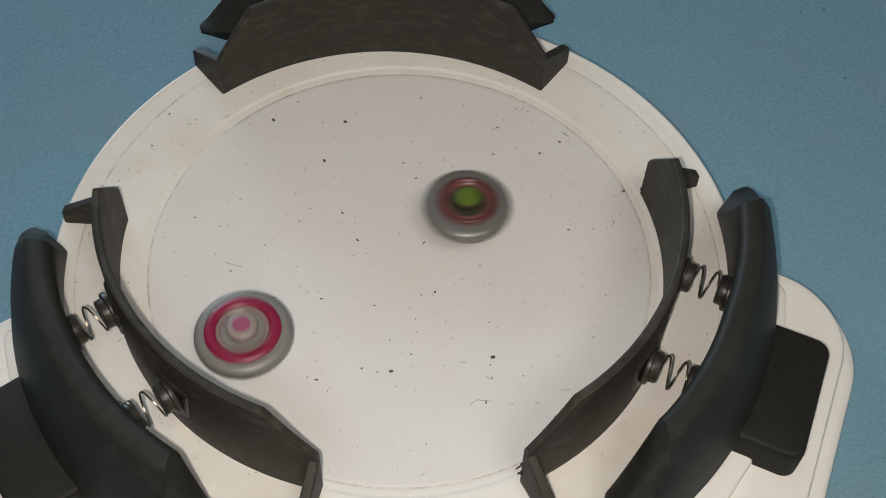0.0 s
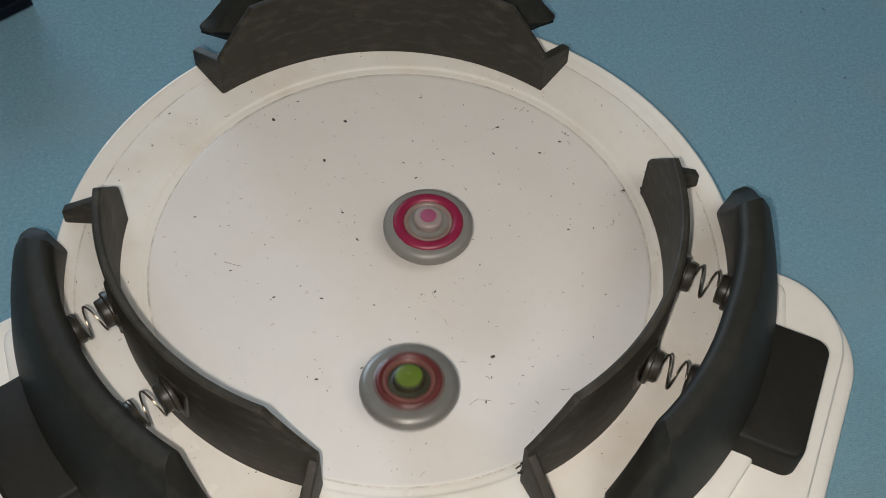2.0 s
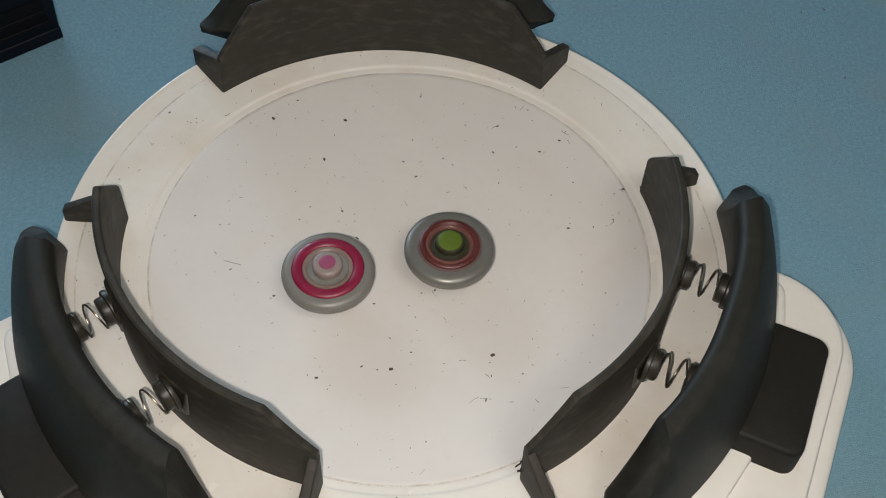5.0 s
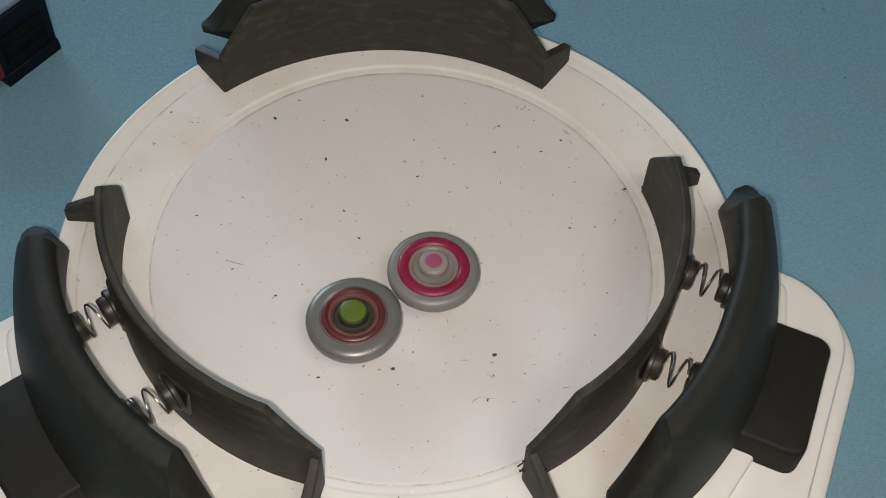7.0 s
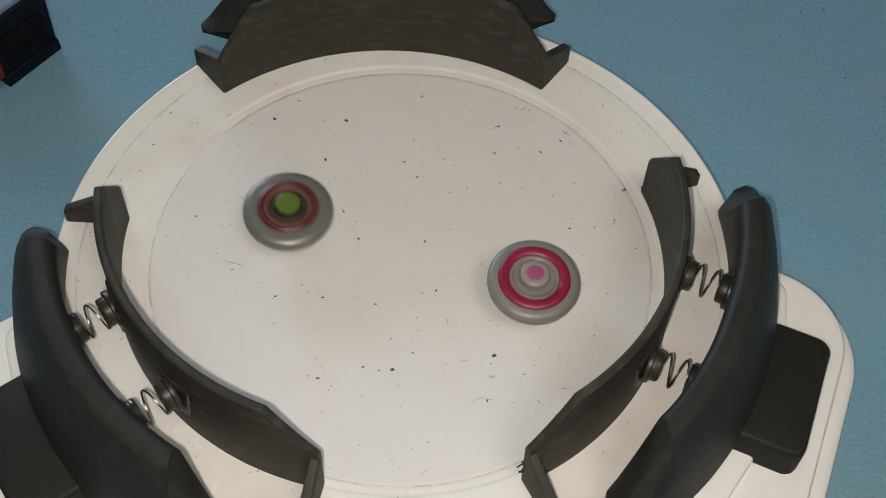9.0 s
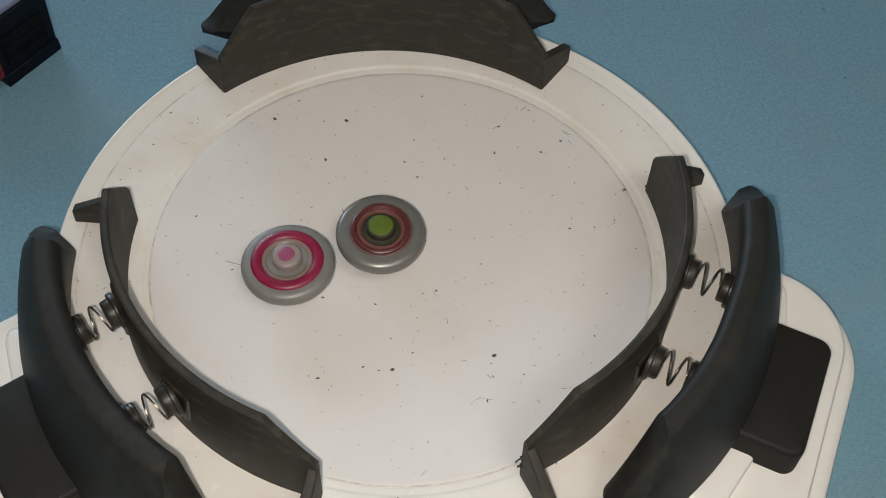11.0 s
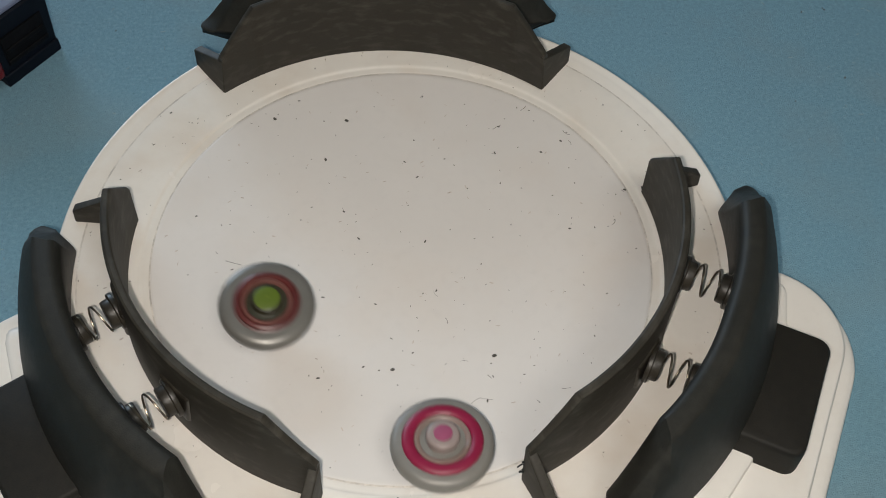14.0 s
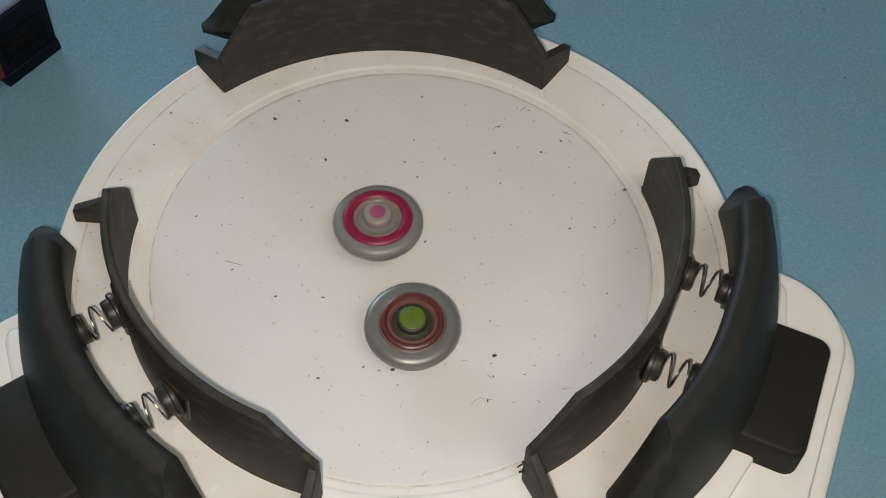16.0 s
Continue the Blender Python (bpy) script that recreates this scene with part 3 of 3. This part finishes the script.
# ---- movement ----
# seconds, x, y, z of the tip, and the lean about x and y in degrees
GREEN_PATH = [
    (0.00, 0.0358, 0.0185, 0.0254, 0, 0), (0.10, 0.0651, 0.0180, 0.0268, 0, 0), (0.20, 0.0665, 0.0125, 0.0268, 0, 0),
    (0.30, 0.0582, 0.0135, 0.0263, 0, 0), (0.40, 0.0505, 0.0117, 0.0259, 0, 0), (0.50, 0.0407, 0.0056, 0.0255, 0, 0),
    (0.60, 0.0316, -0.0072, 0.0252, 0, 0), (0.70, 0.0265, -0.0256, 0.0253, 0, 0), (0.80, 0.0268, -0.0498, 0.0262, 0, 0),
    (0.90, 0.0386, -0.0717, 0.0278, 0, 0), (1.00, 0.0614, -0.0756, 0.0291, 0, 0), (1.10, 0.0727, -0.0618, 0.0289, 0, 0),
    (1.20, 0.0632, -0.0488, 0.0276, 0, 0), (1.30, 0.0441, -0.0371, 0.0262, 0, 0), (1.40, 0.0205, -0.0360, 0.0255, 0, 0),
    (1.50, -0.0065, -0.0469, 0.0257, 0, 0), (1.60, -0.0310, -0.0693, 0.0274, 0, 0), (1.70, -0.0320, -0.0963, 0.0295, 0, 0),
    (1.80, -0.0181, -0.1061, 0.0299, -4, 0), (1.90, -0.0087, -0.1012, 0.0292, -7, 0), (2.00, -0.0030, -0.0882, 0.0280, -7, 0),
    (2.10, -0.0029, -0.0734, 0.0270, -7, 0), (2.20, -0.0094, -0.0565, 0.0261, -3, 0), (2.30, -0.0230, -0.0399, 0.0257, 0, 0),
    (2.40, -0.0421, -0.0293, 0.0259, 0, 0), (2.50, -0.0672, -0.0253, 0.0271, 0, 0), (2.60, -0.0870, -0.0383, 0.0289, 0, 0),
    (2.70, -0.0819, -0.0522, 0.0291, 0, 0), (2.80, -0.0680, -0.0550, 0.0282, 0, 0), (2.90, -0.0539, -0.0511, 0.0272, 0, 0),
    (3.00, -0.0390, -0.0398, 0.0261, 0, 0), (3.10, -0.0312, -0.0250, 0.0254, 0, 0), (3.20, -0.0285, -0.0066, 0.0251, 0, 0),
    (3.30, -0.0298, 0.0132, 0.0252, 4, 0), (3.40, -0.0345, 0.0269, 0.0255, 8, 0), (3.50, -0.0385, 0.0324, 0.0258, 7, 0),
    (3.60, -0.0417, 0.0293, 0.0258, 7, 0), (3.70, -0.0407, 0.0263, 0.0257, 6, 0), (3.80, -0.0357, 0.0213, 0.0255, 4, 0),
    (3.90, -0.0306, 0.0175, 0.0253, 2, 0), (4.00, -0.0236, 0.0163, 0.0251, 0, 0), (4.10, -0.0170, 0.0185, 0.0250, 0, 0),
    (4.20, -0.0083, 0.0194, 0.0249, 0, 0), (4.50, 0.0065, 0.0123, 0.0248, 0, 0), (4.80, 0.0183, 0.0006, 0.0249, 0, 0),
    (5.10, 0.0252, -0.0137, 0.0251, 0, 0), (5.40, 0.0264, -0.0281, 0.0254, 0, 0), (5.70, 0.0224, -0.0399, 0.0257, 0, 0),
    (6.00, 0.0153, -0.0472, 0.0258, 0, 0), (6.30, 0.0077, -0.0493, 0.0258, 0, 0), (6.40, 0.0024, -0.0512, 0.0259, 0, 0),
    (6.50, -0.0051, -0.0502, 0.0259, 0, 0), (6.60, -0.0121, -0.0524, 0.0260, 0, 0), (6.70, -0.0179, -0.0531, 0.0262, 0, 0),
    (6.80, -0.0227, -0.0528, 0.0262, 0, 0), (6.90, -0.0245, -0.0515, 0.0262, 0, 0), (7.00, -0.0267, -0.0474, 0.0261, 0, 0),
    (7.10, -0.0290, -0.0443, 0.0260, 0, 0), (7.20, -0.0318, -0.0406, 0.0259, 0, 0), (7.30, -0.0519, -0.0395, 0.0267, 0, 0),
    (7.40, -0.0615, -0.0449, 0.0274, 0, 0), (7.50, -0.0581, -0.0451, 0.0272, 0, 0), (7.60, -0.0529, -0.0430, 0.0268, 0, 0),
    (7.70, -0.0452, -0.0387, 0.0263, 0, 0), (7.80, -0.0382, -0.0307, 0.0258, 0, 0), (7.90, -0.0468, -0.0218, 0.0259, 0, 0),
    (8.00, -0.0507, -0.0112, 0.0259, 0, 0), (8.10, -0.0495, -0.0068, 0.0259, 0, 0), (8.20, -0.0445, -0.0058, 0.0256, 0, 0),
    (8.30, -0.0524, 0.0028, 0.0260, 2, 0), (8.40, -0.0513, 0.0074, 0.0259, 3, 0), (8.50, -0.0431, 0.0076, 0.0256, 5, 0),
    (8.60, -0.0365, 0.0075, 0.0253, 5, 1), (8.70, -0.0406, 0.0180, 0.0255, 5, 2), (8.80, -0.0623, 0.0437, 0.0272, 5, 2),
    (8.90, -0.0658, 0.0384, 0.0272, 5, 3), (9.00, -0.0589, 0.0225, 0.0264, 5, 4), (9.10, -0.0440, 0.0078, 0.0255, 5, 4),
    (9.20, -0.0230, -0.0009, 0.0249, 5, 4), (9.50, -0.0223, 0.0138, 0.0250, 5, 3), (9.80, -0.0175, 0.0227, 0.0250, 5, 3),
    (10.10, -0.0118, 0.0252, 0.0250, 5, 2), (10.40, -0.0076, 0.0221, 0.0249, 4, 2), (10.70, -0.0069, 0.0148, 0.0248, 4, 1),
    (11.00, -0.0108, 0.0053, 0.0248, 4, 1), (11.30, -0.0195, -0.0043, 0.0249, 4, 0), (11.40, -0.0186, -0.0127, 0.0250, 4, -0),
    (11.50, -0.0143, -0.0224, 0.0251, 5, -1), (11.60, -0.0120, -0.0239, 0.0251, 5, -1), (11.70, -0.0091, -0.0276, 0.0252, 5, -1),
    (11.80, 0.0139, -0.0376, 0.0255, 6, -2), (11.90, 0.0231, -0.0359, 0.0256, 6, -2), (12.00, 0.0270, -0.0259, 0.0254, 6, -2),
    (12.10, 0.0275, -0.0151, 0.0252, 7, -3), (12.20, 0.0234, -0.0070, 0.0250, 7, -3), (12.30, 0.0232, -0.0013, 0.0249, 7, -3),
    (12.40, 0.0699, 0.0066, 0.0269, 8, -4), (12.50, 0.0950, 0.0207, 0.0288, 8, -4), (12.60, 0.0907, 0.0388, 0.0290, 8, -3),
    (12.70, 0.0748, 0.0503, 0.0282, 7, -3), (12.80, 0.0539, 0.0511, 0.0271, 7, -2), (12.90, 0.0298, 0.0423, 0.0258, 7, -1),
    (13.00, 0.0068, 0.0278, 0.0250, 6, -1), (13.10, -0.0087, 0.0038, 0.0247, 6, 0), (13.20, -0.0192, -0.0145, 0.0250, 6, 1),
    (13.30, -0.0312, 0.0444, 0.0259, 6, 1), (13.40, -0.0418, 0.0933, 0.0293, 5, 2), (13.50, -0.0517, 0.0981, 0.0301, 5, 2),
    (13.60, -0.0688, 0.0724, 0.0291, 5, 3), (13.70, -0.0826, 0.0388, 0.0283, 5, 4), (13.80, -0.0884, 0.0104, 0.0282, 6, 5),
    (13.90, -0.0842, -0.0156, 0.0279, 6, 5), (14.00, -0.0700, -0.0352, 0.0275, 6, 6), (14.10, -0.0535, -0.0499, 0.0272, 6, 5),
    (14.20, -0.0354, -0.0556, 0.0268, 5, 5), (14.30, -0.0242, -0.0462, 0.0260, 4, 4), (14.40, -0.0164, -0.0350, 0.0254, 4, 3),
    (14.50, -0.0148, -0.0213, 0.0250, 4, 3), (14.60, -0.0108, -0.0145, 0.0249, 4, 2), (14.70, -0.0081, -0.0083, 0.0248, 4, 2),
    (14.80, -0.0055, -0.0034, 0.0247, 5, 1), (14.90, -0.0030, 0.0004, 0.0247, 5, 0), (15.00, -0.0023, 0.0024, 0.0247, 5, 0),
    (15.10, -0.0024, 0.0054, 0.0247, 5, 0), (15.20, -0.0014, 0.0053, 0.0247, 5, 0), (15.30, -0.0016, 0.0026, 0.0247, 4, 0),
    (15.40, -0.0018, 0.0000, 0.0247, 4, 0), (15.50, -0.0018, -0.0073, 0.0247, 4, 0), (15.60, -0.0029, -0.0152, 0.0248, 4, 0),
    (15.70, -0.0023, -0.0216, 0.0250, 4, 0), (15.80, -0.0043, -0.0349, 0.0253, 3, 0), (15.90, -0.0013, -0.0471, 0.0258, 3, 0),
    (16.00, 0.0011, -0.0520, 0.0260, 3, 0),
]
PINK_PATH = [
    (0.00, -0.0787, -0.0532, 0.0289, 0, 0), (0.10, -0.0794, -0.0688, 0.0298, 0, 0), (0.20, -0.0622, -0.0761, 0.0292, 0, 0),
    (0.30, -0.0467, -0.0725, 0.0281, 0, 0), (0.40, -0.0335, -0.0644, 0.0271, 0, 0), (0.50, -0.0228, -0.0505, 0.0261, 0, 0),
    (0.60, -0.0188, -0.0351, 0.0254, 0, 0), (0.70, -0.0181, -0.0218, 0.0251, 0, 0), (0.80, -0.0204, -0.0080, 0.0249, 0, 0),
    (0.90, -0.0240, 0.0010, 0.0250, 0, 0), (1.00, -0.0264, 0.0085, 0.0251, 0, 0), (1.10, -0.0319, 0.0091, 0.0252, 0, 0),
    (1.20, -0.0349, 0.0093, 0.0253, 0, 0), (1.30, -0.0319, 0.0079, 0.0252, 0, 0), (1.40, -0.0259, 0.0050, 0.0250, 0, 0),
    (1.50, -0.0187, 0.0034, 0.0249, 0, 0), (1.60, -0.0126, 0.0042, 0.0248, 0, 0), (1.70, -0.0045, 0.0037, 0.0247, 0, 0),
    (1.80, 0.0038, 0.0044, 0.0247, 0, 0), (1.90, 0.0091, 0.0053, 0.0248, 0, 0), (2.00, 0.0141, 0.0069, 0.0248, 0, 0),
    (2.10, 0.0154, 0.0061, 0.0248, 0, 0), (2.20, 0.0154, 0.0061, 0.0248, 0, 0), (2.30, 0.0161, 0.0034, 0.0248, 0, 0),
    (2.40, 0.0148, -0.0003, 0.0248, 0, 0), (2.50, 0.0153, -0.0043, 0.0248, 0, 0), (2.60, 0.0160, -0.0094, 0.0249, 0, 0),
    (2.70, 0.0174, -0.0158, 0.0250, 0, 0), (2.80, 0.0181, -0.0196, 0.0250, 0, 0), (2.90, 0.0186, -0.0246, 0.0251, 0, 0),
    (3.00, 0.0170, -0.0258, 0.0251, 0, 0), (3.10, 0.0150, -0.0304, 0.0252, 0, 0), (3.20, 0.0118, -0.0326, 0.0253, 0, 0),
    (3.30, 0.0076, -0.0359, 0.0253, 0, 0), (3.40, 0.0034, -0.0391, 0.0254, 0, 0), (3.50, 0.0003, -0.0403, 0.0255, 0, 0),
    (3.60, -0.0028, -0.0434, 0.0256, 0, 0), (3.70, -0.0059, -0.0455, 0.0257, 0, 0), (3.80, -0.0097, -0.0453, 0.0257, 0, 0),
    (3.90, -0.0136, -0.0450, 0.0257, 0, 0), (4.00, -0.0177, -0.0407, 0.0256, 0, 0), (4.10, -0.0230, -0.0408, 0.0257, 0, 0),
    (4.20, -0.0267, -0.0365, 0.0256, 0, 0), (4.50, -0.0340, -0.0333, 0.0257, 0, 0), (4.80, -0.0383, -0.0256, 0.0257, 0, 0),
    (5.10, -0.0377, -0.0153, 0.0255, 0, 0), (5.40, -0.0314, -0.0048, 0.0252, 0, 0), (5.70, -0.0199, 0.0030, 0.0249, 0, 0),
    (6.00, -0.0054, 0.0062, 0.0247, 0, 0), (6.30, 0.0098, 0.0044, 0.0248, 0, 0), (6.40, 0.0128, 0.0011, 0.0248, 0, 0),
    (6.50, 0.0139, -0.0010, 0.0248, 0, 0), (6.60, 0.0154, -0.0042, 0.0248, 0, 0), (6.70, 0.0161, -0.0081, 0.0249, 0, 0),
    (6.80, 0.0168, -0.0120, 0.0249, 0, 0), (6.90, 0.0163, -0.0169, 0.0250, 0, 0), (7.00, 0.0143, -0.0214, 0.0250, 0, 0),
    (7.10, 0.0135, -0.0254, 0.0251, 0, 0), (7.20, 0.0123, -0.0277, 0.0251, 0, 0), (7.30, 0.0264, -0.0265, 0.0253, 0, 0),
    (7.40, 0.0318, -0.0233, 0.0254, 0, 0), (7.50, 0.0306, -0.0170, 0.0253, 0, 0), (7.60, 0.0268, -0.0128, 0.0251, 0, 0),
    (7.70, 0.0190, -0.0096, 0.0249, 0, 0), (7.80, 0.0088, -0.0100, 0.0248, 0, 0), (7.90, 0.0109, -0.0089, 0.0248, 0, 0),
    (8.00, 0.0099, -0.0078, 0.0248, 0, 0), (8.10, 0.0060, -0.0073, 0.0247, 0, 0), (8.20, 0.0007, -0.0094, 0.0247, 0, 0),
    (8.30, 0.0106, -0.0121, 0.0248, 1, 0), (8.40, 0.0126, -0.0116, 0.0248, 3, 0), (8.50, 0.0129, -0.0107, 0.0248, 4, 0),
    (8.60, 0.0115, -0.0121, 0.0249, 4, 0), (8.70, 0.0248, -0.0208, 0.0252, 4, 0), (8.80, 0.0541, -0.0408, 0.0269, 4, 0),
    (8.90, 0.0615, -0.0380, 0.0272, 4, 0), (9.00, 0.0632, -0.0317, 0.0271, 4, 0), (9.10, 0.0627, -0.0234, 0.0268, 4, 0),
    (9.20, 0.0550, -0.0165, 0.0263, 4, 0), (9.50, 0.0375, -0.0302, 0.0258, 2, 0), (9.80, 0.0159, -0.0381, 0.0255, 0, 0),
    (10.10, -0.0066, -0.0387, 0.0254, 0, 0), (10.40, -0.0276, -0.0336, 0.0256, 0, 0), (10.70, -0.0450, -0.0243, 0.0259, 0, 0),
    (11.00, -0.0579, -0.0129, 0.0263, 0, 0), (11.30, -0.0660, -0.0013, 0.0267, 0, 0), (11.40, -0.0663, -0.0035, 0.0267, 0, 0),
    (11.50, -0.0669, -0.0030, 0.0268, 0, 0), (11.60, -0.0623, -0.0074, 0.0265, 0, 0), (11.70, -0.0535, -0.0114, 0.0261, 0, 0),
    (11.80, -0.0623, -0.0011, 0.0265, 0, 0), (11.90, -0.0583, -0.0012, 0.0263, 0, 0), (12.00, -0.0502, -0.0025, 0.0259, 0, 0),
    (12.10, -0.0405, -0.0070, 0.0255, 0, 0), (12.20, -0.0285, -0.0088, 0.0251, 0, 0), (12.30, -0.0245, -0.0114, 0.0250, 0, 0),
    (12.40, -0.0643, -0.0135, 0.0267, 0, 0), (12.50, -0.0856, -0.0194, 0.0283, 0, 0), (12.60, -0.0804, -0.0323, 0.0282, 0, 0),
    (12.70, -0.0688, -0.0467, 0.0279, 0, 0), (12.80, -0.0567, -0.0552, 0.0276, 0, 0), (12.90, -0.0437, -0.0615, 0.0273, 0, 0),
    (13.00, -0.0306, -0.0623, 0.0269, 0, 0), (13.10, -0.0174, -0.0609, 0.0266, 0, 0), (13.20, -0.0069, -0.0605, 0.0264, 0, 0),
    (13.30, 0.0030, -0.1291, 0.0321, -6, 4), (13.40, 0.0158, -0.1462, 0.0358, -6, 4), (13.50, 0.0206, -0.1494, 0.0361, -6, 3),
    (13.60, 0.0212, -0.1458, 0.0358, -6, 3), (13.70, 0.0198, -0.1414, 0.0353, -7, 2), (13.80, 0.0176, -0.1350, 0.0346, -8, 1),
    (13.90, 0.0137, -0.1293, 0.0320, -9, 0), (14.00, 0.0089, -0.1201, 0.0310, -8, 1), (14.10, 0.0049, -0.1016, 0.0291, -8, 2),
    (14.20, 0.0027, -0.0820, 0.0277, -3, 6), (14.30, 0.0148, -0.0715, 0.0271, -2, 6), (14.40, 0.0196, -0.0601, 0.0266, -1, 7),
    (14.50, 0.0303, -0.0456, 0.0262, 0, 7), (14.60, 0.0333, -0.0271, 0.0257, 1, 6), (14.70, 0.0350, -0.0069, 0.0254, 1, 6),
    (14.80, 0.0349, 0.0077, 0.0254, 2, 5), (14.90, 0.0344, 0.0215, 0.0255, 3, 2), (15.00, 0.0369, 0.0316, 0.0257, 4, 0),
    (15.10, 0.0343, 0.0389, 0.0259, 3, 0), (15.20, 0.0325, 0.0412, 0.0259, 1, 0), (15.30, 0.0306, 0.0435, 0.0260, 0, 0),
    (15.40, 0.0250, 0.0412, 0.0258, 0, 0), (15.50, 0.0212, 0.0398, 0.0256, 0, 0), (15.60, 0.0157, 0.0338, 0.0253, 0, 0),
    (15.70, 0.0086, 0.0250, 0.0250, 0, 0), (15.80, 0.0032, 0.0227, 0.0249, 0, 0), (15.90, -0.0035, 0.0179, 0.0249, 0, 0),
    (16.00, -0.0116, 0.0113, 0.0248, 0, 0),
]
# seconds and how far the stadium has slid, in bowl radii
SLIDE = [(0.0, 0.0, -0.006), (1.6, 0.003, -0.006), (2.0, 0.0, -0.004), (2.5, 0.0, -0.002), (3.2, 0.0, 0.0), (4.2, 0.0, 0.0), (6.3, 0.0, 0.008), (6.6, 0.003, 0.006), (7.0, 0.007, 0.003), (7.5, 0.005, 0.0), (9.2, 0.005, 0.0), (16.0, 0.006, 0.0)]
# swing of the second and third bumper on their mounts
SWINGS = {0: [(0, 0)], 1: [(0, 0), (9.2, 0), (9.9, 0), (10.4, -1.98), (11.3, -1.98), (16, -1.98)], 2: [(0, 0), (9.2, 0), (10.4, 0), (10.9, -1.07), (12.3, -1.0), (12.9, -0.7), (13.3, -0.05), (16, 0)]}


def between(rows, t, column=1):
    return float(np.interp(t, [r[0] for r in rows], [r[column] for r in rows]))


def motions():
    for name, path in (("green", GREEN_PATH), ("pink", PINK_PATH)):
        rows, spin = [], 0.0
        for i, (t, x, y, z, rx, ry) in enumerate(path):
            spin += 84.0 if i else 0.0
            rows.append((t, pose(x, y, z, rx, ry, 0) @ pose(0, 0, 0, 0, 0, spin)))
        walk(tops[name], rows)
    times = sorted({r[0] for r in SLIDE} | {r[0] for k in SWINGS for r in SWINGS[k]})
    walk(stadium, [(t, pose(between(SLIDE, t) * U, between(SLIDE, t, 2) * U, H)) for t in times])
    for k, ob in enumerate(bumpers):
        walk(ob, [(t, bumper_pose(k, between(SWINGS[k], t), between(SLIDE, t), between(SLIDE, t, 2))) for t in times])
    walk(toy, [(t, pose(x, y, 0, 0, 0, turn)) for t, x, y, turn in (
        (0.0, -0.52, 0.52, 32), (1.4, -0.52, 0.52, 32), (1.8, -0.292, 0.272, 38), (2.0, -0.246, 0.2284, 38), (2.1, -0.2312, 0.2111, 37), (2.2, -0.2245, 0.1995, 33), (2.4, -0.2240, 0.1985, 31.5), (4.2, -0.2240, 0.1985, 31.5),
        (5.0, -0.2240, 0.1985, 31.5), (5.6, -0.2205, 0.186, 45), (6.3, -0.2195, 0.1822, 51), (16.0, -0.2195, 0.1822, 51))])


motions()
